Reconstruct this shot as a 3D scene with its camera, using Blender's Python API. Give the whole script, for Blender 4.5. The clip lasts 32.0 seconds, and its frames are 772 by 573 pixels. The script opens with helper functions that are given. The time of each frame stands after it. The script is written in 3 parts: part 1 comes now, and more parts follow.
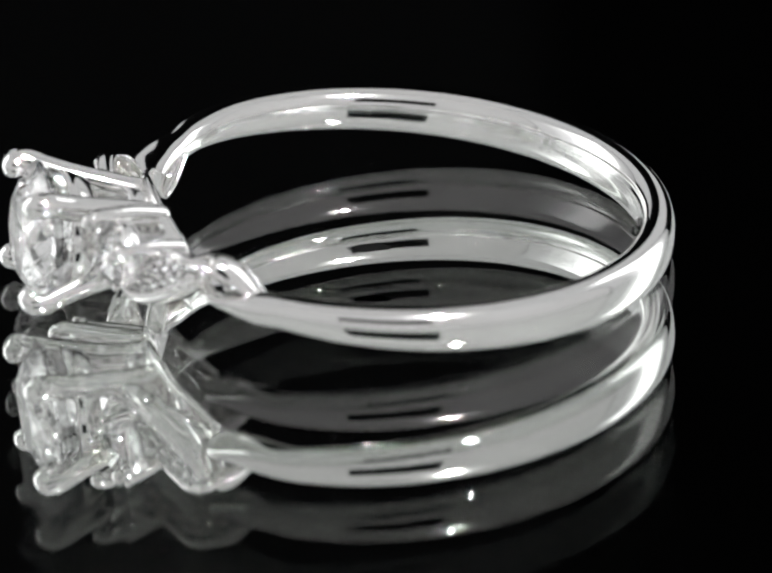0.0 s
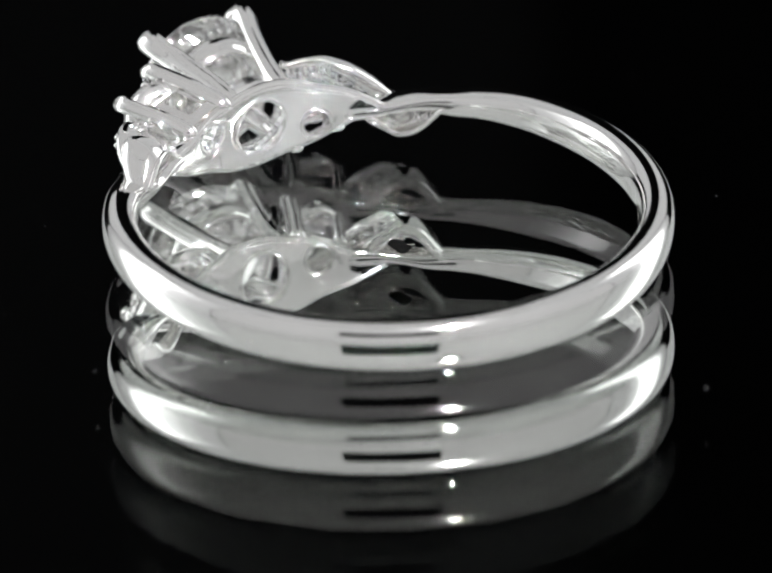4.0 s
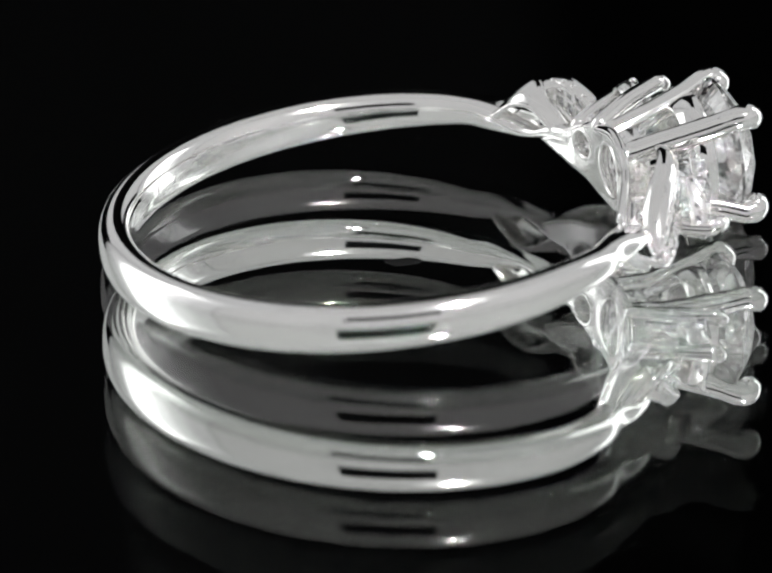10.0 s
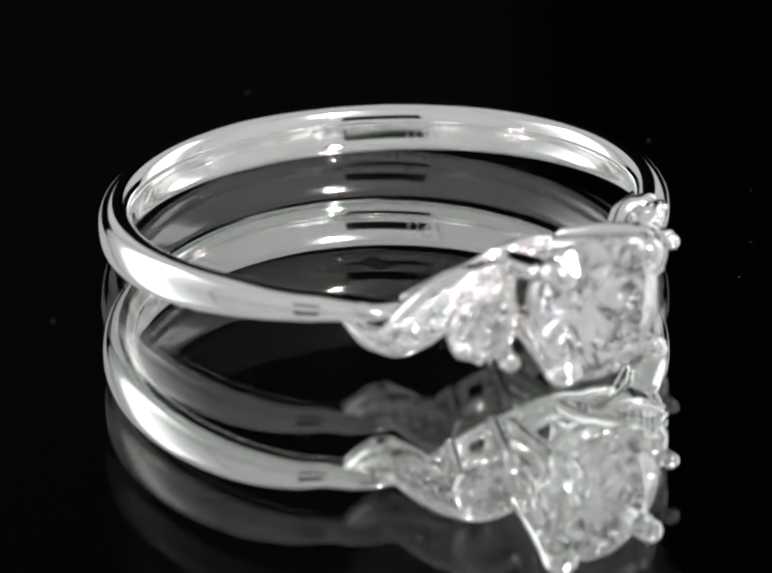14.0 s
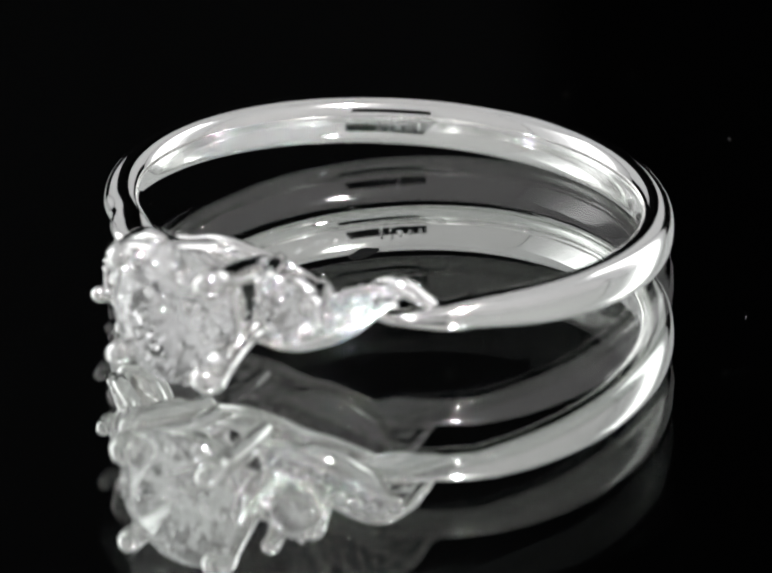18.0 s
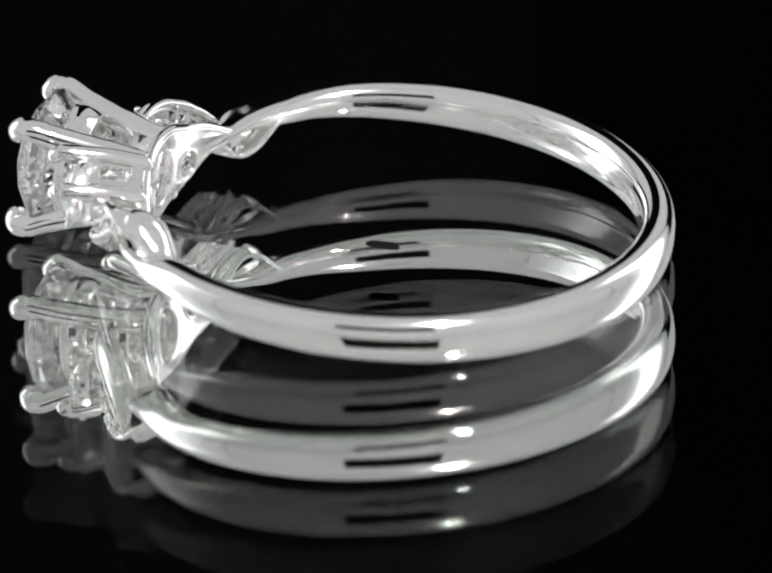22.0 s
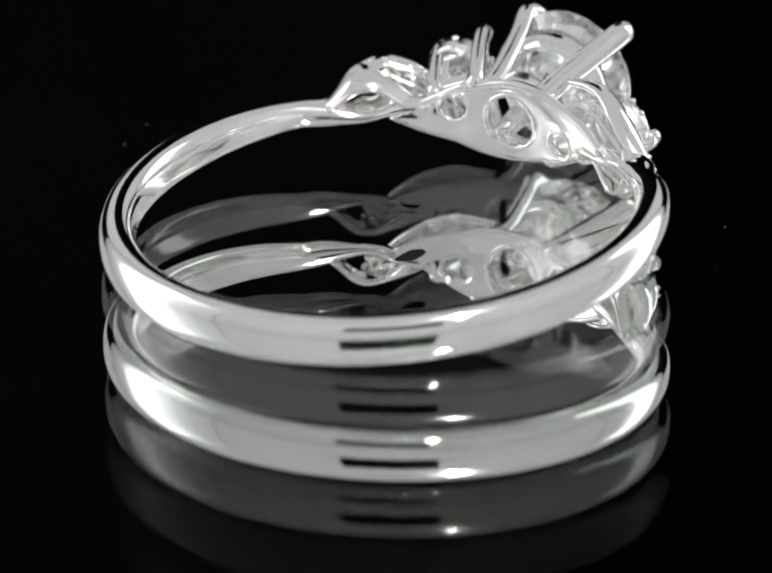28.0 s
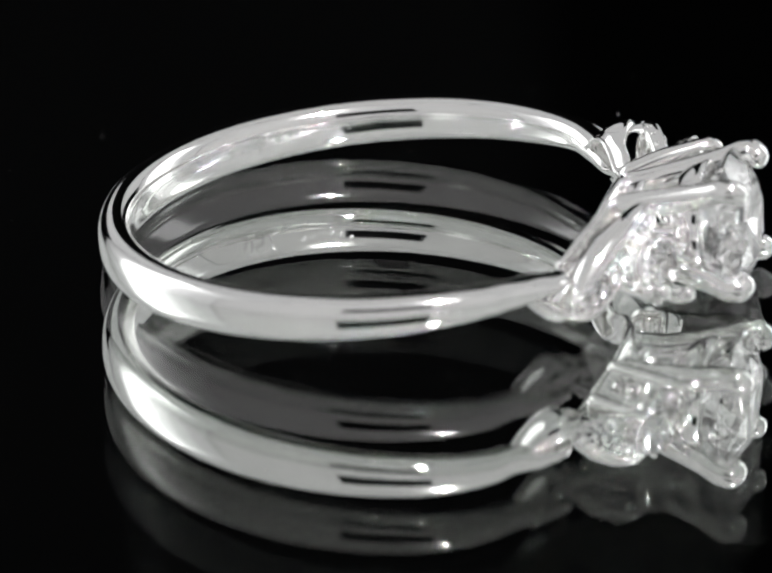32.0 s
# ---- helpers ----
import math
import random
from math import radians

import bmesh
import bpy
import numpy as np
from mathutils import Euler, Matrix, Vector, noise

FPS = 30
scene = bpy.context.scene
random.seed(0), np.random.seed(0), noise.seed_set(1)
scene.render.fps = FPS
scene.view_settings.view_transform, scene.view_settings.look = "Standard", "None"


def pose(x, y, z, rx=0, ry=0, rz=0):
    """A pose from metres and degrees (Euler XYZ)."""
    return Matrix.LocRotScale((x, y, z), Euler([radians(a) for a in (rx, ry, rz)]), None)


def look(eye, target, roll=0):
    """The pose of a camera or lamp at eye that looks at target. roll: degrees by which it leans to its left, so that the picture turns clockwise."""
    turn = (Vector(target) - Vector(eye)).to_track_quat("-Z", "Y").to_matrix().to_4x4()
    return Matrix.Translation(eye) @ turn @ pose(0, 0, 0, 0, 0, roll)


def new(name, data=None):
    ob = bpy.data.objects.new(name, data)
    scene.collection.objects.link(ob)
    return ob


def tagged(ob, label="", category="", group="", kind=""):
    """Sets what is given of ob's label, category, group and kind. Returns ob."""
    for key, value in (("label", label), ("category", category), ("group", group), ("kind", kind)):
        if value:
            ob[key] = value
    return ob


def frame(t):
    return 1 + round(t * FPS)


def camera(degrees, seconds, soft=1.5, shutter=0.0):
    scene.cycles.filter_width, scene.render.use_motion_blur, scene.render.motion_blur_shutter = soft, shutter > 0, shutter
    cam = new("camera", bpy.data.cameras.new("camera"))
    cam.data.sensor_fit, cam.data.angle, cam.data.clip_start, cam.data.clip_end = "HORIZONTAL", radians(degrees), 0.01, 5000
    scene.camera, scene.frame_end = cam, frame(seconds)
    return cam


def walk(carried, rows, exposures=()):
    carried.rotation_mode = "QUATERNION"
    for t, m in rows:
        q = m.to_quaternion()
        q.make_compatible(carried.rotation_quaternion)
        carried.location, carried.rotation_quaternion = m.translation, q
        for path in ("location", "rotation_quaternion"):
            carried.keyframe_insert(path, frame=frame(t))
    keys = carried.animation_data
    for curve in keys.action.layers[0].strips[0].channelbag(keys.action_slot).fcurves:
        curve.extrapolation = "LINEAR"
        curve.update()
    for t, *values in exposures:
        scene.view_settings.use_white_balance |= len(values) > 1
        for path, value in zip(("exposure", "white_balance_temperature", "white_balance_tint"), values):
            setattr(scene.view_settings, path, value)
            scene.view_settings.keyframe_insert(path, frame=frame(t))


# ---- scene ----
from mathutils.geometry import delaunay_2d_cdt

cam = camera(5.9985, 32.0, soft=2.2)
EYE, AIM = (0.0, -0.23543, 0.10551), (-0.00006, -0.00044, -0.00101)
cam.data.dof.use_dof, cam.data.dof.focus_distance, cam.data.dof.aperture_fstop = True, 0.2600, 78.0
walk(cam, [(0, look(EYE, AIM, -1.097)), (32, look(EYE, AIM, -1.097))])

# ---- light: a dark room with a lit diffuser tent in front and at both sides ----
world = bpy.data.worlds.new("dark_room")
scene.world = world
world.use_nodes = True
world.node_tree.nodes["Background"].inputs[0].default_value = (0.0004, 0.0004, 0.0004, 1)
world.node_tree.nodes["Background"].inputs[1].default_value = 1.0
FRONT_GLOW, SIDE_GLOW, LED_GLOW = 0.52, 1.35, 9500.0
scene.view_settings.exposure = 0.0
scene.cycles.max_bounces, scene.cycles.transmission_bounces, scene.cycles.glossy_bounces = 28, 24, 12
scene.cycles.sample_clamp_indirect = 900.0

MM = 0.001
TURN_START, TURN_RATE = 283.30, -17.7404      # degrees, degrees a second
CENTRE_Y, CENTRE_Z, TILT, ROLL = 0.10, 1.64, radians(4.30), 0.03   # the ring leans on its head
R_OUT, R_IN = 10.00, 8.75


# ---- materials ----
def material(name):
    m = bpy.data.materials.new(name)
    m.use_nodes = True
    return m, m.node_tree.nodes, m.node_tree.links, m.node_tree.nodes["Principled BSDF"]


def metal(name, colour, rough, bump):
    m, nodes, links, b = material(name)
    b.inputs["Metallic"].default_value = 1.0
    geo = nodes.new("ShaderNodeTexCoord")
    big, fine = nodes.new("ShaderNodeTexNoise"), nodes.new("ShaderNodeTexNoise")
    big.inputs["Scale"].default_value, fine.inputs["Scale"].default_value = 700, 5200
    for n in (big, fine):
        links.new(geo.outputs["Object"], n.inputs["Vector"])
    mix = nodes.new("ShaderNodeMapRange")
    mix.inputs["To Min"].default_value, mix.inputs["To Max"].default_value = rough * 0.6, rough * 1.5
    links.new(fine.outputs["Fac"], mix.inputs["Value"])
    links.new(mix.outputs["Result"], b.inputs["Roughness"])
    ramp = nodes.new("ShaderNodeValToRGB")
    ramp.color_ramp.elements[0].color = (*[c * 0.96 for c in colour], 1)
    ramp.color_ramp.elements[1].color = (*colour, 1)
    links.new(big.outputs["Fac"], ramp.inputs["Fac"])
    links.new(ramp.outputs["Color"], b.inputs["Base Color"])
    bp = nodes.new("ShaderNodeBump")
    bp.inputs["Strength"].default_value, bp.inputs["Distance"].default_value = bump, 0.00004
    links.new(big.outputs["Fac"], bp.inputs["Height"])
    links.new(bp.outputs["Normal"], b.inputs["Normal"])
    return m


def clear(name, colour, ior, rough=0.0):
    m, nodes, links, b = material(name)
    b.inputs["Base Color"].default_value = (*colour, 1)
    b.inputs["Transmission Weight"].default_value = 1.0
    b.inputs["IOR"].default_value = ior
    b.inputs["Roughness"].default_value = rough
    return m


def plain(name, colour, rough, scale=900, spread=0.25, gloss=0.5):
    m, nodes, links, b = material(name)
    n, ramp, geo = nodes.new("ShaderNodeTexNoise"), nodes.new("ShaderNodeValToRGB"), nodes.new("ShaderNodeTexCoord")
    n.inputs["Scale"].default_value = scale
    links.new(geo.outputs["Object"], n.inputs["Vector"])
    ramp.color_ramp.elements[0].color = (*[c * (1 - spread) for c in colour], 1)
    ramp.color_ramp.elements[1].color = (*[c * (1 + spread) for c in colour], 1)
    links.new(n.outputs["Fac"], ramp.inputs["Fac"])
    links.new(ramp.outputs["Color"], b.inputs["Base Color"])
    b.inputs["Roughness"].default_value = rough
    b.inputs["Specular IOR Level"].default_value = gloss
    return m


def glowing(name, colour, strength, cloud=0.0, fade=None):
    """A light source. cloud: uneven cloth; fade: from and to along the depth, and the share of light that the lamp behind the cloth gives on the way."""
    m, nodes, links, b = material(name)
    b.inputs["Base Color"].default_value = (0.006, 0.006, 0.006, 1)
    b.inputs["Roughness"].default_value = 0.9
    b.inputs["Specular IOR Level"].default_value = 0.0
    b.inputs["Emission Color"].default_value = (*colour, 1)
    b.inputs["Emission Strength"].default_value = strength
    if cloud:
        n, rng, geo = nodes.new("ShaderNodeTexNoise"), nodes.new("ShaderNodeMapRange"), nodes.new("ShaderNodeTexCoord")
        n.inputs["Scale"].default_value = 9
        links.new(geo.outputs["Object"], n.inputs["Vector"])
        rng.inputs["To Min"].default_value, rng.inputs["To Max"].default_value = strength * (1 - cloud), strength * (1 + cloud)
        links.new(n.outputs["Fac"], rng.inputs["Value"])
        links.new(rng.outputs["Result"], b.inputs["Emission Strength"])
        if fade:
            xyz, ramp, mul = nodes.new("ShaderNodeSeparateXYZ"), nodes.new("ShaderNodeMapRange"), nodes.new("ShaderNodeMath")
            links.new(geo.outputs["Object"], xyz.inputs[0])
            links.new(xyz.outputs["Y"], ramp.inputs["Value"])
            ramp.inputs["From Min"].default_value, ramp.inputs["From Max"].default_value = fade[0], fade[1]
            hump = nodes.new("ShaderNodeValToRGB")
            hump.color_ramp.interpolation = "EASE"
            for at, share in fade[2]:
                e = hump.color_ramp.elements[0] if at == 0 else hump.color_ramp.elements[-1] if at == 1 else hump.color_ramp.elements.new(at)
                e.color = (share, share, share, 1)
            mul.operation = "MULTIPLY"
            links.new(ramp.outputs["Result"], hump.inputs["Fac"])
            links.new(rng.outputs["Result"], mul.inputs[0])
            links.new(hump.outputs["Color"], mul.inputs[1])
            links.new(mul.outputs[0], b.inputs["Emission Strength"])
    return m


GOLD = metal("white_gold", (0.90, 0.895, 0.885), 0.065, 0.05)
GOLD_SATIN = metal("satin_white_gold", (0.89, 0.885, 0.88), 0.20, 0.02)
DIAMOND = clear("diamond", (1.0, 1.0, 1.0), 2.417)
GLASS = clear("mirror_glass", (0.985, 0.995, 0.988), 1.52)
SILVER = metal("mirror_silver", (0.90, 0.915, 0.90), 0.004, 0.0)
BLACK = plain("black_speck", (0.003, 0.003, 0.003), 0.9, gloss=0.0)
VELVET = plain("black_velvet", (0.0040, 0.0040, 0.0042), 1.0, 300, gloss=0.0)
CASING = plain("black_casing", (0.012, 0.012, 0.013), 0.55, 200)
DUST = plain("grey_dust", (0.07, 0.07, 0.068), 0.9, 4000)
FRONT_CLOTH = glowing("front_diffuser_cloth", (1.0, 0.995, 1.0), FRONT_GLOW, 0.10)
EAST_CLOTH = glowing("side_diffuser_cloth", (0.985, 0.99, 1.0), SIDE_GLOW, 0.08, (0.0, 0.16, ((0.0, 0.38), (0.30, 0.40), (0.44, 0.70), (0.53, 1.7), (0.80, 1.7), (0.91, 0.45), (1.0, 0.28))))
WEST_CLOTH = glowing("long_diffuser_cloth", (0.985, 0.99, 1.0), SIDE_GLOW, 0.08, (-0.07, 0.16, ((0.0, 0.42), (0.12, 0.46), (0.26, 0.66), (0.42, 1.1), (0.58, 1.9), (0.74, 1.6), (0.85, 0.45), (1.0, 0.28))))
REAR_CLOTH = glowing("rear_diffuser_cloth", (0.985, 0.99, 1.0), FRONT_GLOW, 0.08)
LED = glowing("led_chip", (1.0, 1.0, 1.0), LED_GLOW)


# ---- mesh helpers ----
def part(name, bm, mat, parent=None, label="", smooth=True):
    """Links a bmesh as one mesh object."""
    me = bpy.data.meshes.new(name)
    bm.normal_update()
    bm.to_mesh(me)
    bm.free()
    me.materials.append(mat)
    if smooth:
        me.shade_smooth()
    ob = new(name, me)
    if parent is not None:
        ob.parent = parent
    if label:
        ob["label"] = label
    return ob


def like(name, ob, m, parent, label=""):
    """One more object on the same mesh."""
    o = new(name, ob.data)
    o.parent = parent
    o.matrix_basis = m
    if label:
        o["label"] = label
    return o


def ring_space(x, y, z):
    """From the ring's own axes, in millimetres, to metres over the turning axis."""
    c, s = math.cos(TILT), math.sin(TILT)
    z -= ROLL * x if x > 0 else 0.55 * ROLL * x            # the band is a little out of true
    return Vector((x, c * y + s * z + CENTRE_Y, -s * y + c * z + CENTRE_Z)) * MM


def polar(deg, r, z):
    """A point by its angle from the middle of the head, its radius and its height in the ring's axes."""
    a = radians(deg)
    return Vector((r * math.sin(a), -r * math.cos(a), z))


def half_turn(v):
    """The head looks the same after half a turn about its own middle."""
    return Vector((-v[0], v[1], -v[2]))


def placed(v):
    """As ring_space; the head sits a little low, most of all at its root."""
    x, y, z = v
    r, deg = math.hypot(x, y), abs(math.degrees(math.atan2(x, -y)))
    share = min(max((50 - deg) / 16, 0), 1)
    share = share * share * (3 - 2 * share)
    return ring_space(x, y, z + share * min(-0.26 + 0.09 * (r - 8.3), -0.12))


def spline(points, n):
    """A smooth line through the points, n steps for each span."""
    pts = [Vector(p) for p in points]
    out = []
    for i in range(len(pts) - 1):
        p0, p1, p2, p3 = pts[max(i - 1, 0)], pts[i], pts[i + 1], pts[min(i + 2, len(pts) - 1)]
        for k in range(n):
            t = k / n
            out.append(0.5 * (2 * p1 + (p2 - p0) * t + (2 * p0 - 5 * p1 + 4 * p2 - p3) * t * t + (3 * p1 - p0 - 3 * p2 + p3) * t ** 3))
    out.append(pts[-1])
    return out


def skin(rings, close=False, caps=True):
    """A bmesh through rings of equal length; each ring is a closed loop."""
    bm = bmesh.new()
    rows = [[bm.verts.new(placed(p)) for p in ring] for ring in rings]
    n = len(rows[0])
    for i in range(len(rows) - (0 if close else 1)):
        a, b = rows[i], rows[(i + 1) % len(rows)]
        for j in range(n):
            bm.faces.new((a[j], a[(j + 1) % n], b[(j + 1) % n], b[j]))
    if caps and not close:
        bm.faces.new(rows[0][::-1])
        bm.faces.new(rows[-1])
    bmesh.ops.recalc_face_normals(bm, faces=bm.faces)
    return bm


def tube(path, radii, sides=14, flip=None, round_ends=True, squash=1.0, up=None):
    """A round wire along a path; radii is a number or one for each point."""
    pts = [Vector(p) for p in path]
    if not hasattr(radii, "__len__"):
        radii = [radii] * len(pts)
    rings = []
    ref = Vector(up) if up is not None else Vector((0, 0, 1))

    def loop(c, d, r):
        side = d.cross(ref)
        if side.length < 1e-4:
            side = d.cross(Vector((0, 1, 0)))
        side.normalize()
        nrm = side.cross(d).normalized()
        return [c + side * (r * math.cos(2 * math.pi * k / sides)) + nrm * (r * squash * math.sin(2 * math.pi * k / sides)) for k in range(sides)]

    dirs = []
    for i in range(len(pts)):
        d = pts[min(i + 1, len(pts) - 1)] - pts[max(i - 1, 0)]
        dirs.append(d.normalized())
    if round_ends:
        for k in (0.05, 0.35, 0.75):
            a = k * math.pi / 2
            rings.append(loop(pts[0] - dirs[0] * radii[0] * math.cos(a), dirs[0], radii[0] * math.sin(a)))
    for p, d, r in zip(pts, dirs, radii):
        rings.append(loop(p, d, r))
    if round_ends:
        for k in (0.75, 0.35, 0.05):
            a = k * math.pi / 2
            rings.append(loop(pts[-1] + dirs[-1] * radii[-1] * math.cos(a), dirs[-1], radii[-1] * math.sin(a)))
    if flip:
        rings = [[flip(p) for p in ring] for ring in rings]
    return skin(rings)


def ball(c, r, flip=None, squash=(1, 1, 1)):
    bm = bmesh.new()
    bmesh.ops.create_uvsphere(bm, u_segments=14, v_segments=9, radius=1)
    for v in bm.verts:
        p = Vector(c) + Vector((v.co.x * squash[0], v.co.y * squash[1], v.co.z * squash[2])) * r
        v.co = placed(flip(p) if flip else p)
    bmesh.ops.recalc_face_normals(bm, faces=bm.faces)
    return bm


def joined(pieces):
    """Several bmeshes as one."""
    bm = bmesh.new()
    for piece in pieces:
        tmp = bpy.data.meshes.new("piece")
        piece.to_mesh(tmp)
        piece.free()
        bm.from_mesh(tmp)
        bpy.data.meshes.remove(tmp)
    return bm


def brilliant():
    """A round brilliant of radius 1: table up the z axis, girdle at 0."""
    pts = []
    for k in range(8):
        a, h = math.pi / 4 * k, math.pi / 8
        pts.append((0.56 * math.cos(a), 0.56 * math.sin(a), 0.322))
        pts.append((0.79 * math.cos(a + h), 0.79 * math.sin(a + h), 0.206))
        pts.append((0.23 * math.cos(a + h), 0.23 * math.sin(a + h), -0.700))
    for k in range(32):
        a = math.pi / 16 * k
        pts.append((math.cos(a), math.sin(a), 0.022))
        pts.append((math.cos(a), math.sin(a), -0.022))
    pts.append((0, 0, -0.885))
    bm = bmesh.new()
    for p in pts:
        bm.verts.new(p)
    bmesh.ops.convex_hull(bm, input=bm.verts)
    loose = [v for v in bm.verts if not v.link_faces]
    bmesh.ops.delete(bm, geom=loose, context="VERTS")
    bmesh.ops.recalc_face_normals(bm, faces=bm.faces)
    return bm


def stone_pose(centre, outward, radius, spin=0.0):
    """Where a stone of that radius sits, its table facing outward; ring axes, millimetres."""
    c = placed(centre)
    d = (placed(Vector(centre) + Vector(outward)) - c).normalized()
    turn = d.to_track_quat("Z", "Y").to_matrix().to_4x4()
    return Matrix.Translation(c) @ turn @ Matrix.Rotation(spin, 4, "Z") @ Matrix.Scale(radius * MM, 4)


# ---- the turning mirror ----
mirror = tagged(new("mirror_turntable"), "turning flat mirror of thick clear glass, silvered underneath", "mirror")


def disc(radius, z0, z1, sides=96, bevel=0.0003):
    bm = bmesh.new()
    bmesh.ops.create_cone(bm, cap_ends=True, segments=sides, radius1=radius, radius2=radius, depth=z1 - z0)
    for v in bm.verts:
        v.co.z += (z0 + z1) / 2
    return bm


part("glass", disc(0.150, -0.0031, 0.0), GLASS, mirror, "clear float glass with a faint green cast", smooth=False)
part("silvering", disc(0.1495, -0.00300, -0.00292), SILVER, mirror, "bright silvered back", smooth=False)
part("turntable_plate", disc(0.150, -0.0120, -0.0034), CASING, mirror, "black turntable plate", smooth=False)

speck = bmesh.new()
bmesh.ops.create_uvsphere(speck, u_segments=20, v_segments=8, radius=1)
for v in speck.verts:
    n = noise.noise(Vector((v.co.x * 1.3, v.co.y * 1.3, 4)))
    v.co = Vector((v.co.x * (0.64 + 0.16 * n), v.co.y * (0.36 + 0.12 * n), 0.03 * v.co.z + 0.012)) * MM
    v.co.rotate(Matrix.Rotation(radians(77), 3, "Z"))
    v.co += Vector((0.85 * math.cos(radians(208)), 0.85 * math.sin(radians(208)), 0)) * MM
part("dirt_spot", speck, BLACK, mirror, "small black spot of dirt on the glass")
rng = random.Random(5)
bm = bmesh.new()
for k in range(13):
    a, r, s = rng.uniform(0, 6.283), rng.uniform(11.5, 16.0), rng.uniform(0.015, 0.032)
    at = Matrix.Translation(Vector((r * math.cos(a), r * math.sin(a), s * 0.6)) * MM)
    bmesh.ops.create_icosphere(bm, subdivisions=1, radius=s * MM, matrix=at)
ob = part("dust_specks", bm, DUST, mirror, "tiny grey dust specks")
ob["kind"] = "stuff"

# ---- the ring ----
ring = tagged(new("engagement_ring"), "polished white gold diamond ring with twisted leaf shoulders", "ring")


def band_loop(deg, r_in, r_out, z0, z1, n=44):
    """The band's cross-section: a soft oval, a little squarer than an ellipse."""
    pts = []
    lean = 0.12 * max(0.0, 1 - abs(deg - 39) / 13)          # beside the loop the strand leans outwards
    for k in range(n):
        a = 2 * math.pi * k / n
        c, u = math.cos(a), math.sin(a)
        c, u = math.copysign(abs(c) ** 0.80, c), math.copysign(abs(u) ** 0.84, u)
        pts.append(polar(deg, (r_in + r_out) / 2 + (r_out - r_in) / 2 * c, (z0 + z1) / 2 + (z1 - z0) / 2 * u + lean * (r_out - r_in) / 2 * c))
    return pts


# angle from the head: inner radius, outer radius, lower and upper height; after the split the inner strand alone
STRAND = [(22, (8.33, 8.95, -0.25, 0.55)), (30, (8.36, 9.15, -0.14, 0.42)), (36, (8.42, 9.86, -0.30, 0.18)), (42, (8.48, 9.90, -0.50, 0.20)),
          (48, (8.58, 9.94, -0.64, 0.38)), (54, (8.68, 9.94, -0.56, 0.54)), (65, (R_IN, 9.98, -0.66, 0.66)), (78, (R_IN, R_OUT, -0.75, 0.75)),
          (92, (R_IN, R_OUT, -0.81, 0.81)), (135, (R_IN, R_OUT, -0.90, 0.90)), (180, (R_IN, R_OUT, -0.95, 0.95))]


def along(keys, x):
    """A smooth course through the keys."""
    i = max(k for k in range(len(keys) - 1) if keys[k][0] <= x) if x > keys[0][0] else 0
    (x0, a), (x1, b) = keys[i], keys[i + 1]
    before, after = keys[max(i - 1, 0)], keys[min(i + 2, len(keys) - 1)]
    t, out = (x - x0) / (x1 - x0), []
    for k in range(len(a)):
        m0 = (b[k] - before[1][k]) / max(x1 - before[0], 1e-6) * (x1 - x0)
        m1 = (after[1][k] - a[k]) / max(after[0] - x0, 1e-6) * (x1 - x0)
        out.append((2 * t ** 3 - 3 * t * t + 1) * a[k] + (t ** 3 - 2 * t * t + t) * m0 + (3 * t * t - 2 * t ** 3) * b[k] + (t ** 3 - t * t) * m1)
    return out


angles = [22 + 1.0 * k for k in range(44)] + [66 + 2.0 * k for k in range(58)]
rings = [band_loop(a, *along(STRAND, a)) for a in angles]
SLIMMER = {36: (8.42, 9.80, -0.24, 0.34), 42: (8.48, 9.84, -0.34, 0.42), 48: (8.58, 9.70, -0.34, 0.60), 54: (8.68, 9.90, -0.46, 0.60)}   # the other shoulder
other = [band_loop(a, *along([(k, SLIMMER[k] if k in SLIMMER else v) for k, v in STRAND], a)) for a in angles]
turned = [[half_turn(loop[0])] + [half_turn(p) for p in loop[1:][::-1]] for loop in other[::-1]]
part("shank", skin(rings + turned[1:]), GOLD, ring, "domed polished white gold band")

# stamps inside the band
STAMPED = metal("stamped_white_gold", (0.78, 0.775, 0.77), 0.18, 0.3)
WORN = metal("worn_white_gold", (0.87, 0.865, 0.86), 0.17, 0.3)


def inner_wall(deg, z):
    return polar(deg, (R_IN + R_OUT) / 2 - (R_OUT - R_IN) / 2 * max(1 - abs(z / 0.90) ** 2.27, 0) ** 0.44 - 0.006, z)


curve = bpy.data.curves.new("hallmark", "FONT")
curve.body, curve.size, curve.extrude, curve.align_x, curve.align_y = "750", 1.00, 0.005, "CENTER", "CENTER"
holder = bpy.data.objects.new("hallmark", curve)
flat = bpy.data.meshes.new_from_object(holder)
bpy.data.objects.remove(holder)
bm = bmesh.new()
bm.from_mesh(flat)
bmesh.ops.subdivide_edges(bm, edges=bm.edges, cuts=1)
for v in bm.verts:
    p = inner_wall(135.3 + math.degrees(v.co.x / 8.75), -v.co.y)
    p -= Vector((p.x, p.y, 0)).normalized() * (v.co.z + 0.004)
    v.co = ring_space(*p)
part("hallmark", bm, STAMPED, ring, "stamped 750 hallmark inside the band", smooth=False)
bpy.data.meshes.remove(flat)
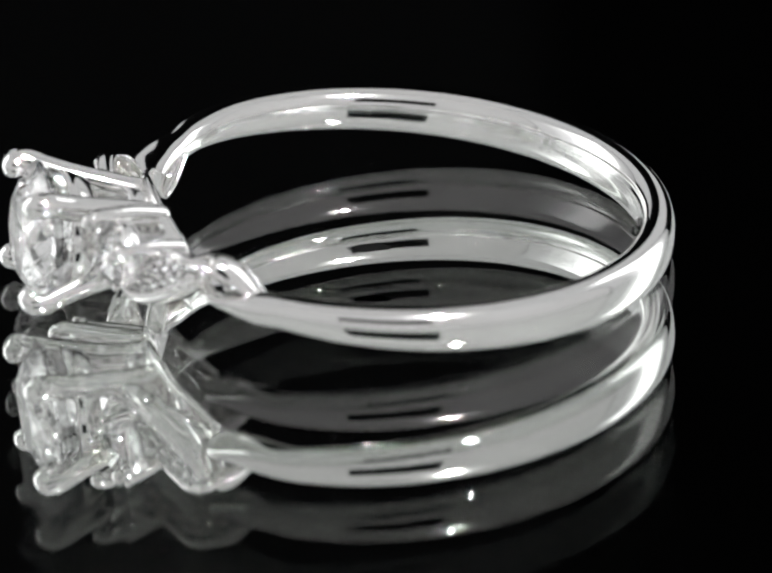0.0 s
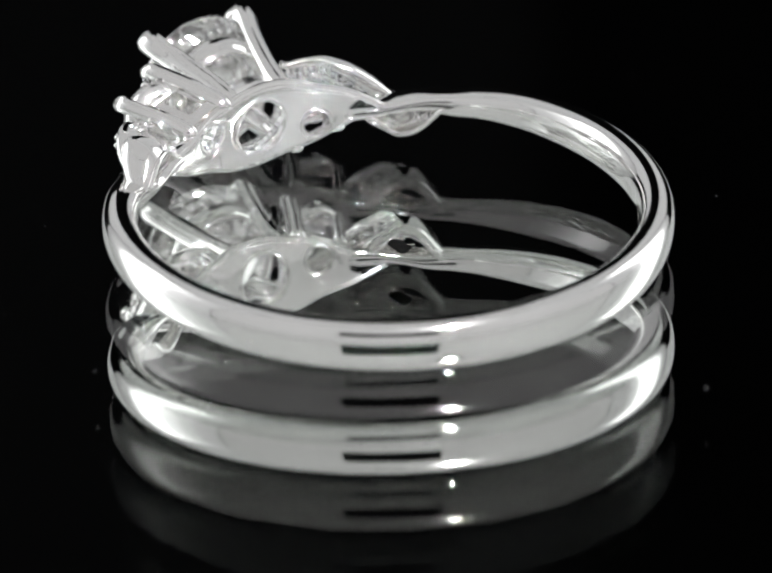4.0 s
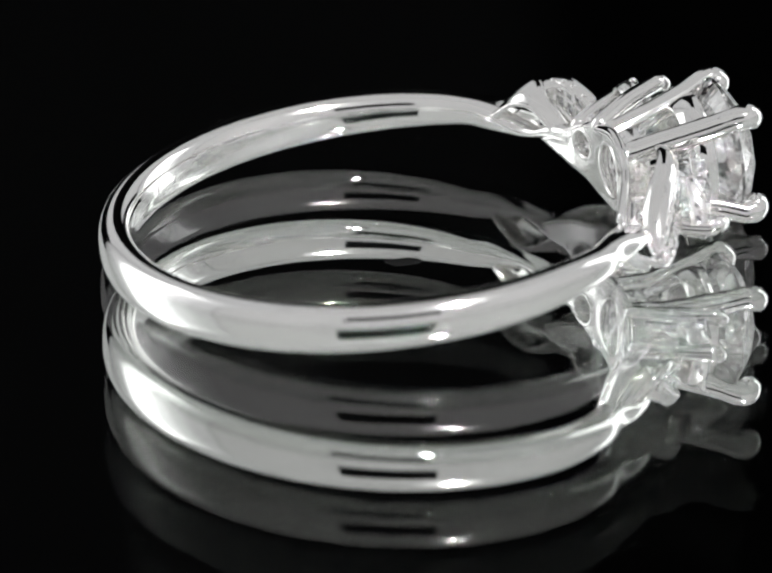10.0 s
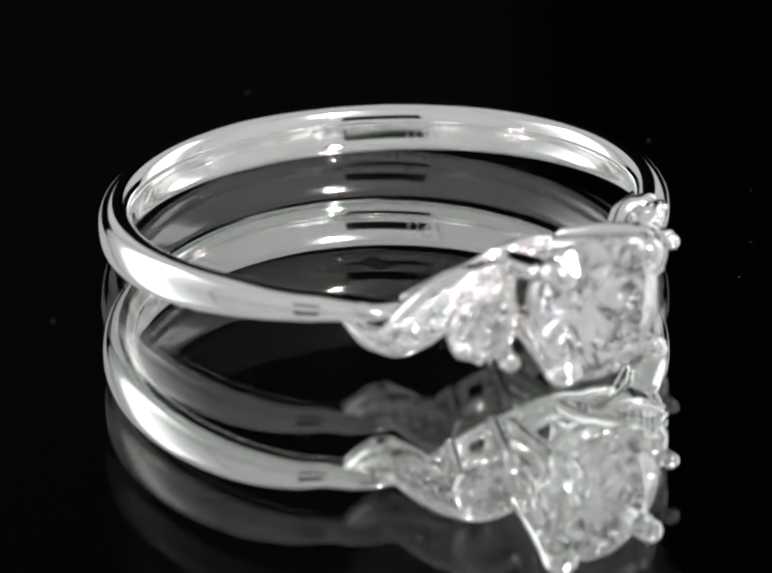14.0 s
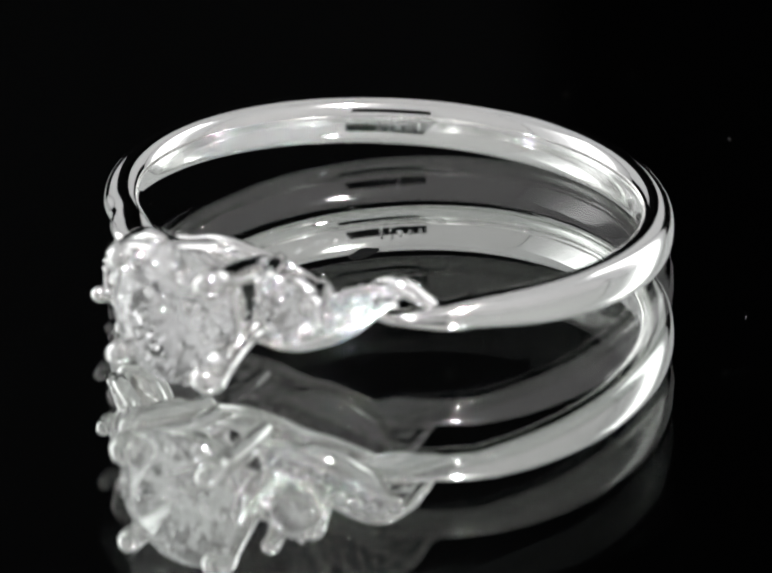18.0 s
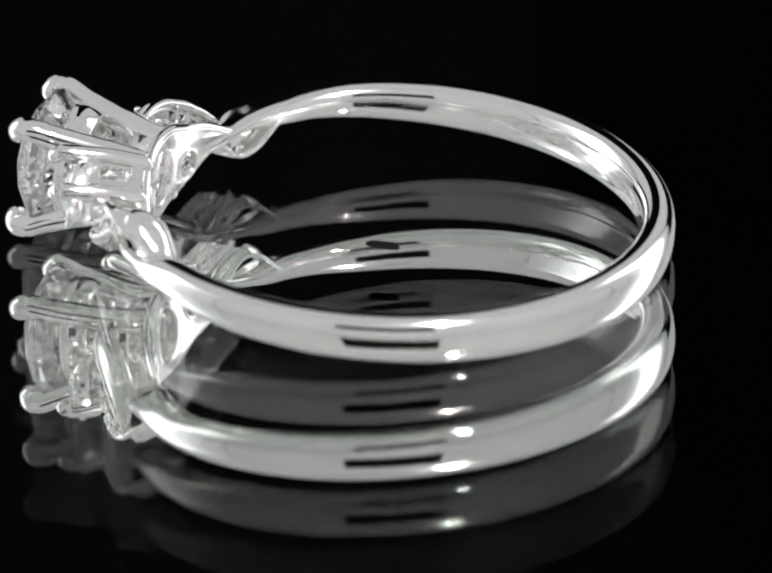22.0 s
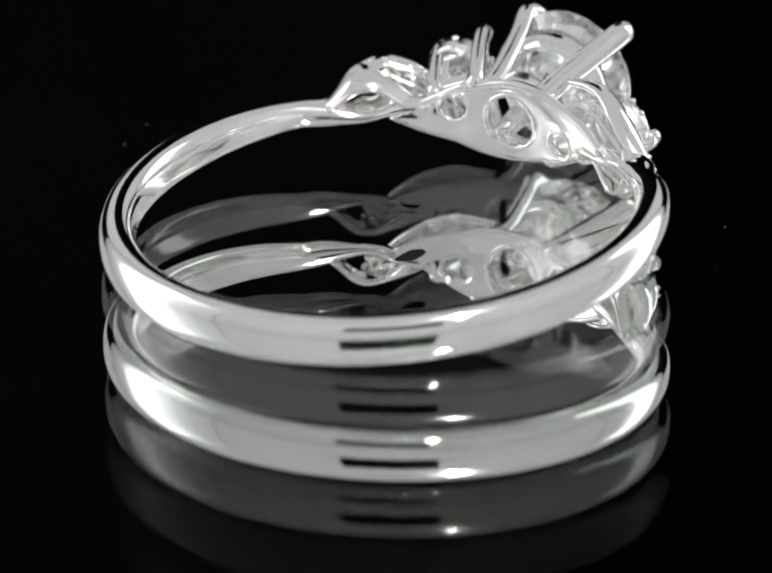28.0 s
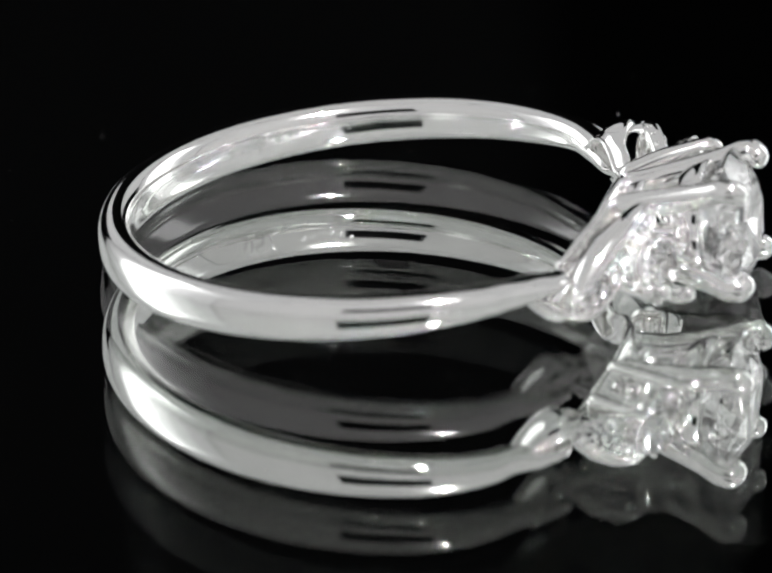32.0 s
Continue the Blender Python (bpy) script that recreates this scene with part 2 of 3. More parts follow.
for a0, n in ((112, 6), (208, 5), (226, 6)):
    bm = bmesh.new()
    for k in range(n):
        w = 0.7 + 0.5 * ((k * 7) % 3) / 2
        cells = []
        low, high = rng.uniform(-0.30, -0.05), rng.uniform(0.0, 0.24)
        for deg, z in ((a0, low), (a0 + w, low + 0.05), (a0 + w * 0.8, high), (a0 - 0.1, high - 0.06)):
            p = inner_wall(deg + k * 2.3, z)
            cells.append((p, p - Vector((p.x, p.y, 0)).normalized() * 0.007))
        lo, hi = [bm.verts.new(ring_space(*c[0])) for c in cells], [bm.verts.new(ring_space(*c[1])) for c in cells]
        bm.faces.new(hi)
        for q in range(4):
            bm.faces.new((lo[q], lo[(q + 1) % 4], hi[(q + 1) % 4], hi[q]))
    ob = part("stamp", bm, WORN, ring, "worn stamp inside the band", smooth=False)
    ob["kind"] = "stuff"

# centre stone in four claws
STONE_R, GIRDLE = 2.50, 12.45
cut = brilliant()
stone = part("center_stone", cut, DIAMOND, ring, "round brilliant-cut clear diamond", smooth=False)
stone.matrix_basis = stone_pose((0.03, -GIRDLE, -0.04), (0, -1, 0), STONE_R, 0.2)
for sx in (-1, 1):
    for sz in (-1, 1):
        p = [(sx * 1.06, -8.80, sz * 0.98), (sx * 1.20, -9.9, sz * 1.12), (sx * 1.62, -11.7, sz * 1.52),
             (sx * 1.90, -12.6, sz * 1.80), (sx * 1.90, -12.95, sz * 1.80), (sx * 1.78, -13.05, sz * 1.68)]
        part("claw", tube(spline(p, 4), [0.46] * 9 + [0.45] * 4 + [0.45] * 4 + [0.44] * 4, up=(0, 1, 0.3)), GOLD, ring)


def collar(axis, y0, r0, y1, r1, thick, flip=None):
    """A tapered ring about a line along the ring's y axis."""
    loops = []
    for k in range(48):
        a = 2 * math.pi * k / 48
        c, u = math.cos(a), math.sin(a)
        sec = [(y0, r0 - thick), (y0 + 0.04, r0 - thick / 2), (y0, r0), ((y0 + y1) / 2, (r0 + r1) / 2 + 0.03), (y1, r1), (y1 - 0.04, r1 - thick / 2), (y1, r1 - thick)]
        pts = [Vector((axis[0] + rr * c, yy, axis[1] + rr * u)) for yy, rr in sec]
        loops.append([flip(p) for p in pts] if flip else pts)
    return skin(loops, close=True)


part("collar", collar((0.03, -0.04), -10.80, 1.84, -11.66, 2.14, 0.20), GOLD, ring, "tapered metal collar under the diamond")
part("base_cup", collar((0.0, 0.0), -8.60, 1.26, -9.40, 1.44, 0.22), GOLD_SATIN, ring, "short metal cup on the gallery")


def inside(p, loop):
    """Whether a flat point lies inside a closed outline."""
    odd = False
    for (x0, z0), (x1, z1) in zip(loop, loop[1:] + loop[:1]):
        if (z0 > p[1]) != (z1 > p[1]) and p[0] < (x1 - x0) * (p[1] - z0) / (z1 - z0) + x0:
            odd = not odd
    return odd


def gap_to(p, loop):
    """How far a flat point lies from an outline."""
    best = 9.0
    for (x0, z0), (x1, z1) in zip(loop, loop[1:] + loop[:1]):
        dx, dz = x1 - x0, z1 - z0
        t = min(max(((p[0] - x0) * dx + (p[1] - z0) * dz) / (dx * dx + dz * dz), 0), 1)
        best = min(best, math.hypot(p[0] - x0 - t * dx, p[1] - z0 - t * dz))
    return best


def plate(outline, holes, r0, r1, swell, soft):
    """A curved plate with holes, between two radii; outline and holes in (x, z). Its inner face swells, and rolls over at all edges."""
    loops, pts, edges = [outline] + holes, [], []
    for loop in loops:
        n = len(pts)
        pts += [Vector(p) for p in loop]
        edges += [(n + k, n + (k + 1) % len(loop)) for k in range(len(loop))]
    for i in range(-48, 49):
        for k in range(-17, 18):
            p = (i * 0.095 + 0.047 * (k % 2), k * 0.088)
            if inside(p, outline) and not any(inside(p, h) for h in holes) and min(gap_to(p, q) for q in loops) > 0.045:
                pts.append(Vector(p))
    co, _, tris, *_ = delaunay_2d_cdt(pts, edges, [], 0, 1e-5)
    tris = [t for t in tris if len(t) == 3]
    mid = lambda t: ((co[t[0]].x + co[t[1]].x + co[t[2]].x) / 3, (co[t[0]].y + co[t[1]].y + co[t[2]].y) / 3)
    tris = [t for t in tris if inside(mid(t), outline) and not any(inside(mid(t), h) for h in holes)]
    bm = bmesh.new()
    sides = []
    for r in (r0, r1):
        row = []
        for p in co:
            d = min(gap_to((p.x, p.y), q) for q in loops)
            roll = 1 - min(d / soft, 1)
            rr = r - swell * (1 - roll * roll) if r == r0 else r
            row.append(bm.verts.new(placed((p.x, -math.sqrt(rr * rr - p.x * p.x), p.y))))
        sides.append(row)
    for t in tris:
        bm.faces.new([sides[0][k] for k in t])
        bm.faces.new([sides[1][k] for k in t[::-1]])
    for e in [e for e in bm.edges if len(e.link_faces) == 1 and e.verts[0] in set(sides[0])]:
        a, b = e.verts
        bm.faces.new((a, b, sides[1][sides[0].index(b)], sides[1][sides[0].index(a)]))
    bmesh.ops.recalc_face_normals(bm, faces=bm.faces)
    bmesh.ops.delete(bm, geom=[v for v in bm.verts if not v.link_faces], context="VERTS")
    return bm


def circle(cx, cz, r, n=28):
    return [(cx + r * math.cos(2 * math.pi * k / n), cz + r * math.sin(2 * math.pi * k / n)) for k in range(n)]


edge_half = [(-4.4, 0.10), (-3.3, 0.67), (-2.25, 0.98), (-1.25, 1.34), (0, 1.44), (1.35, 1.16), (2.05, 1.02), (2.95, 0.57), (3.7, 0.20), (4.3, -0.06)]
half = [(p.x, p.y) for p in spline([Vector((x, z, 0)) for x, z in edge_half], 4)]
outline = half + [(-x, -z) for x, z in half]
HOLES = [(0.05, 0.0, 1.00), (2.28, 0.30, 0.50), (-2.18, -0.34, 0.50)]
gallery = part("gallery", plate(outline, [circle(*h) for h in HOLES], 8.36, 8.70, 0.03, 0.45), GOLD, ring, "cast white gold under-gallery with round openings")


def on_shell(x, z, r):
    return (x, -math.sqrt(r * r - x * x), z)


def loop_tube(pts, r, flip=None, sides=10):
    """A closed wire."""
    n = len(pts)
    pts = [Vector(p) for p in pts]
    rings = []
    for i in range(n):
        d = (pts[(i + 1) % n] - pts[i - 1]).normalized()
        out = Vector((pts[i].x, pts[i].y, 0)).normalized()
        side = d.cross(out).normalized()
        rings.append([pts[i] + side * r * math.cos(2 * math.pi * k / sides) + out * r * math.sin(2 * math.pi * k / sides) for k in range(sides)])
    if flip:
        rings = [[flip(p) for p in q] for q in rings]
    return skin(rings, close=True)


part("gallery_edge", loop_tube([on_shell(x, z, 8.525) for x, z in outline], 0.172), GOLD, ring, "rounded edge of the gallery")
for cx, cz, r in HOLES:
    part("opening_rim", loop_tube([on_shell(x, z, 8.40) for x, z in circle(cx, cz, r + 0.05)], 0.10), GOLD, ring)

def basket_panel(b0, t0, b1, t1, centre, flip):
    """A plate between two claws, from near their feet to under the stone, with one window."""
    bm = bmesh.new()
    out = (b0 + t0 + b1 + t1) / 4 - Vector((centre.x - 0.15, 0, centre.z))
    out = Vector((out.x, 0, out.z)).normalized()
    grid = {}
    for i, u in enumerate((0.0, 0.24, 0.76, 1.0)):
        for j, f in enumerate((0.0, 0.14, 0.56, 0.80)):
            p = b0.lerp(t0, f).lerp(b1.lerp(t1, f), u)
            for side, w in ((0, 0.02), (1, 0.20 + 0.05 * math.sin(math.pi * u))):
                grid[i, j, side] = bm.verts.new(placed(flip(p + out * w)))
    for i in range(3):
        for j in range(3):
            if (i, j) == (1, 1):
                continue
            for side in (0, 1):
                bm.faces.new([grid[a, b, side] for a, b in ((i, j), (i + 1, j), (i + 1, j + 1), (i, j + 1))])
    for loop in ([(0, 0), (1, 0), (2, 0), (3, 0), (3, 1), (3, 2), (3, 3), (2, 3), (1, 3), (0, 3), (0, 2), (0, 1)], [(1, 1), (2, 1), (2, 2), (1, 2)]):
        for p, q in zip(loop, loop[1:] + loop[:1]):
            bm.faces.new([grid[p[0], p[1], 0], grid[q[0], q[1], 0], grid[q[0], q[1], 1], grid[p[0], p[1], 1]])
    bmesh.ops.recalc_face_normals(bm, faces=bm.faces)
    return bm


# the two shoulders, alike after half a turn
small = None
for flip in (lambda v: Vector(v), half_turn):
    # round side stone: two straight claws on its free side, the leaf holds the other
    side_c, side_r = Vector((3.40, -10.52, 0.52)), 1.12
    out = Vector((0.38, -1, 0.05)).normalized()
    st = like("side_stone", stone, stone_pose(flip(side_c), flip(out), side_r, 0.1), ring, "small round brilliant-cut diamond")
    legs = []
    for base, a, tip in (((1.56, -8.52, 1.22), (2.84, -11.05, 1.66), (2.92, -11.36, 1.56)), ((3.12, -8.20, 0.66), (4.34, -10.52, 0.98), (4.36, -10.84, 0.90))):
        base, a, tip = Vector(base), Vector(a), Vector(tip)
        legs.append((base, a))
        part("side_claw", tube(spline([base, base.lerp(a, 0.5) + Vector((0.03, 0, 0.04)), a, tip], 4), [0.33] * 6 + [0.32] * 3 + [0.29] * 4, flip=flip, up=(0, 1, 0.3)), GOLD, ring)
    part("side_panel", basket_panel(legs[0][0], legs[0][1], legs[1][0], legs[1][1], side_c, flip), GOLD, ring, "flat panel with a small window", smooth=False)
    # small beads round the side stone, between its claws
    east = out.cross(Vector((0, 0, 1))).normalized()
    north = east.cross(out).normalized()
    for k in range(12):
        a = math.pi / 6 * k + 0.2
        c = side_c + (east * math.cos(a) + north * math.sin(a)) * 1.10 + out * 0.08
        if min((c - leg[1]).length for leg in legs) > 0.50:
            part("bead", ball(c, 0.13, flip), GOLD, ring)
    part("side_collar", collar((side_c.x - 0.05, side_c.z), -9.86, 1.02, -10.40, 1.16, 0.14, flip), GOLD_SATIN, ring)

    # leaf: two rims with a pave field between, and a thin arm back to the band
    top = spline([polar(37.2, 10.10, 1.10), polar(35, 10.22, 1.27), polar(32, 10.26, 1.28), polar(29, 10.24, 1.11), polar(26, 10.22, 0.86), polar(23, 10.20, 0.48), polar(19, 10.16, 0.03), polar(15, 10.10, -0.30), polar(10, 9.95, -0.52)], 5)
    low = spline([polar(36.8, 10.03, 0.80), polar(34, 10.02, 0.46), polar(31, 10.04, 0.08), polar(28, 10.08, -0.28), polar(25, 10.12, -0.60), polar(22, 10.18, -0.86), polar(18.5, 10.20, -1.12), polar(14.5, 10.12, -1.22), polar(10, 10.00, -1.18)], 5)
    brim = spline([polar(52, 9.30, -0.04), polar(48.5, 9.16, 0.10), polar(46, 9.20, 0.32), polar(44, 9.36, 0.64), polar(41, 9.60, 1.18), polar(38, 9.72, 1.46), polar(35, 9.38, 1.40), polar(32, 9.04, 1.12), polar(29, 8.99, 0.86), polar(26, 8.97, 0.44), polar(23, 8.97, 0.24)], 4)
    lip = spline([polar(52, 9.00, 0.00), polar(48.5, 8.82, 0.10), polar(46, 8.76, 0.32), polar(44, 8.76, 0.62), polar(41, 8.76, 1.08), polar(38, 8.74, 1.28), polar(35, 8.70, 1.22), polar(32, 8.68, 1.00), polar(29, 8.68, 0.72), polar(26, 8.70, 0.40), polar(23, 8.72, 0.22)], 4)
    root = spline([polar(52, 8.85, -0.05), polar(48.5, 8.62, 0.02), polar(46, 8.52, 0.16), polar(44, 8.48, 0.42), polar(41, 8.46, 0.80), polar(38, 8.45, 0.98), polar(35, 8.45, 0.98), polar(32, 8.45, 0.72), polar(29, 8.45, 0.36), polar(26, 8.45, 0.14), polar(23, 8.50, 0.08)], 4)
    under = spline([polar(52, 9.30, -0.20), polar(48.5, 9.10, -0.10), polar(46, 9.04, 0.00), polar(44, 9.04, 0.24), polar(41, 9.12, 0.62), polar(38, 9.14, 0.86), polar(35, 8.94, 0.92), polar(32, 8.82, 0.70), polar(29, 8.80, 0.36), polar(26, 8.80, 0.08), polar(23, 8.85, 0.00)], 4)
    border = spline([polar(52, 9.34, -0.08), polar(48.5, 9.28, -0.02), polar(46, 9.34, 0.14), polar(44, 9.52, 0.36), polar(41, 9.84, 0.74), polar(38, 9.94, 1.08), polar(35, 9.44, 1.18), polar(32, 9.08, 0.90), polar(29, 9.03, 0.60), polar(26, 9.01, 0.22), polar(23, 9.00, 0.05)], 4)
    shell = []
    for a, p, b, c, e in zip(brim, lip, root, under, border):
        # a soft section: outer crest, a broad domed top, the inner crest, an upright inner face, the underside, the outer border
        crown = a.lerp(p, 0.5) + Vector((0, 0, 0.05))
        sec = [a, crown, p, p.lerp(b, 0.5), b, b.lerp(c, 0.5), c, c.lerp(e, 0.6), e]
        for turn in range(2):
            sec = [q for p0, p1 in zip(sec, sec[1:] + sec[:1]) for q in (p0.lerp(p1, 0.22), p0.lerp(p1, 0.78))]
        shell.append([flip(p) for p in sec])
    part("leaf_loop", skin(shell), GOLD, ring, "curled polished loop between band and leaf")
    part("loop_rim", tube(root[8:36], [0.09] * 28, flip=flip, up=polar(38, 1, 0)), GOLD, ring)
    # the outer ribbon, flat-topped and wide at the crest, slim beside the stone
    flat_rim = []
    crest = spline([polar(42.5, 9.50, 0.50), polar(40, 9.86, 0.84), polar(37.4, 10.10, 1.13), polar(35, 10.22, 1.27)], 5)[:-1] + top[5:]
    for k, a in enumerate(crest):
        w = (0.52 + 0.46 * min(1, max(0, (19 - k) / 7))) * (1 - 0.72 * min(1, max(0, (k - 24) / 12))) * min(1, 0.4 + k / 8)
        o = Vector((a.x, a.y, 0)).normalized()
        u = Vector((0, 0, 1))
        sec = [a + o * 0.10 - u * 0.10, a + o * 0.11 + u * 0.06, a + o * 0.02 + u * 0.15, a - o * w * 0.5 + u * 0.09, a - o * w - u * 0.04, a - o * (w + 0.02) - u * 0.14, a - o * w * 0.5 - u * 0.10, a - u * 0.16]
        sec = [q for p0, p1 in zip(sec, sec[1:] + sec[:1]) for q in (p0.lerp(p1, 0.25), p0.lerp(p1, 0.75))]
        flat_rim.append([flip(p) for p in sec])
    part("leaf_rim", skin(flat_rim), GOLD, ring, "flat polished ribbon along the leaf")
    rim_a, rim_b = top, low
    def face(k):
        """Which way the leaf faces at its k-th step."""
        k = min(max(k, 1), len(rim_a) - 2)
        n = (rim_a[k + 1] - rim_a[k - 1]).cross(rim_b[k] - rim_a[k]).normalized()
        return -n if n.y > 0 else n

    # an open frame: a wall along each rim, and bars between the stones
    walls = []
    for near, far in ((rim_a, rim_b), (rim_b, rim_a)):
        strip = []
        for k, (a, b) in enumerate(zip(near, far)):
            n, deep, inward = face(k), min(0.46, 0.40 * (b - a).length), a.lerp(b, min(0.10, 0.12 / max((b - a).length, 0.1)))
            strip.append([flip(p) for p in (a + n * 0.03, a.lerp(inward, 0.5) + n * 0.05, inward, inward - n * deep, a - n * deep)])
        walls.append(skin(strip))
    # the broad plain edge of the leaf, sloping in towards the gallery
    wall = []
    for k, a in enumerate(rim_b):
        f = 0.62 * (0.22 + 0.78 * math.sin(math.pi / 2 * min(1, k / 16))) * (1 - 0.6 * max(0, (k - 22) / (len(rim_b) - 23)))
        prof = [(0.08, 0.08), (0.0, 0.13), (-0.14, 0.11), (-0.34 * f - 0.04, 0.02), (-0.58 * f, -0.24 * f), (-0.66 * f, -0.72 * f), (-0.58 * f, -1.20 * f), (-0.38 * f, -1.30 * f), (-0.20 * f, -0.90 * f), (0.02, -0.24 * f), (0.08, -0.10)]
        out = Vector((a.x, a.y, 0)).normalized()
        d = (rim_b[min(k + 1, len(rim_b) - 1)] - rim_b[max(k - 1, 0)]).normalized()
        side = out.cross(d).normalized()
        if side.z > 0 or (k < 6 and side.dot(rim_a[k] - a) > 0):
            side = -side
        wall.append([flip(a - side * u + out * w) for u, w in prof])
    part("leaf_edge", skin(wall), GOLD, ring, "plain polished edge of the leaf")
    # pave stones and their beads
    rows, seats, before = [], [], 0
    last, reach = None, 0.0
    for i in range(2, len(rim_a) - 1):
        a, b = rim_a[i], rim_b[i]
        gap, nrm = (b - a).length, face(i)
        count = 1 if gap < 0.95 else 2
        rad = min(0.43, gap * 0.40 / count)
        if last is not None and ((a + b) / 2 - last).length < reach + rad:
            continue
        if last is not None:
            h, n = (i + before) // 2, face((i + before) // 2)
            p, q = rim_a[h] - n * 0.24, rim_b[h] - n * 0.24
            walls.append(tube([p, p.lerp(q, 0.5), q], 0.10, sides=8, flip=flip))
            if count == 2:
                p, q = a.lerp(b, 0.5) - nrm * 0.24, rim_a[before].lerp(rim_b[before], 0.5) - n * 0.24
                walls.append(tube([p, p.lerp(q, 0.5), q], 0.09, sides=8, flip=flip))
        last, reach, before = (a + b) / 2, rad, i
        ahead = (rim_a[i + 1] - rim_a[i - 1]).normalized() * rad
        for k in range(count):
            c = a.lerp(b, 0.5 if count == 1 else 0.285 + 0.43 * k)
            seats.append(stone_pose(flip(c + nrm * 0.02), flip(nrm), rad * 0.96, 0.3 * k))
        for f in ([0.18, 0.88] if count == 1 else [0.15, 0.5, 0.92]):
            for way in (-0.85, 0.85):
                rows.append((a.lerp(b, f) + ahead * way + nrm * 0.12, nrm))
    for k in range(3, len(rim_b) - 4):
        # a row of beads just inside the lower rim
        rows.append((rim_b[k].lerp(rim_a[k], min(0.12, 0.10 / (rim_a[k] - rim_b[k]).length)) + face(k) * 0.10, face(k)))
    leaf = part("leaf", joined(walls), GOLD, ring, "curled open leaf set with tiny diamonds")
    for m in seats:
        like("pave_stone", stone, m, leaf)
    ob = part("beading", joined([ball(c, 0.105, flip) for c, n in rows]), GOLD, leaf, "tiny metal beads that hold the stones")
    ob["kind"] = "stuff"


# ---- the tent, the lamp and the dark behind ----
def curved_panel(r, az0, az1, z0, z1, thick, window=None, steps=48):
    """An upright curved sheet about the turning axis; azimuth 0 faces the camera side. window: an opening (az0, az1, z0, z1)."""
    bm = bmesh.new()
    azs = sorted(set([az0 + (az1 - az0) * k / steps for k in range(steps + 1)] + ([window[0], window[1]] if window else [])))
    zs = sorted(set([z0, z1] + ([window[2], window[3]] if window else [])))

    def pt(az, z, rr):
        a = radians(az)
        return (rr * math.sin(a), -rr * math.cos(a), z)
    for i in range(len(azs) - 1):
        for j in range(len(zs) - 1):
            if window and window[0] <= azs[i] < window[1] and window[2] <= zs[j] < window[3]:
                continue
            cell = [pt(a, z, rr) for rr in (r, r + thick) for a, z in ((azs[i], zs[j]), (azs[i + 1], zs[j]), (azs[i + 1], zs[j + 1]), (azs[i], zs[j + 1]))]
            v = [bm.verts.new(p) for p in cell]
            for f in ((0, 1, 2, 3), (7, 6, 5, 4), (0, 4, 5, 1), (1, 5, 6, 2), (2, 6, 7, 3), (3, 7, 4, 0)):
                bm.faces.new([v[k] for k in f])
    bmesh.ops.remove_doubles(bm, verts=bm.verts, dist=1e-6)
    bmesh.ops.recalc_face_normals(bm, faces=bm.faces)
    return bm


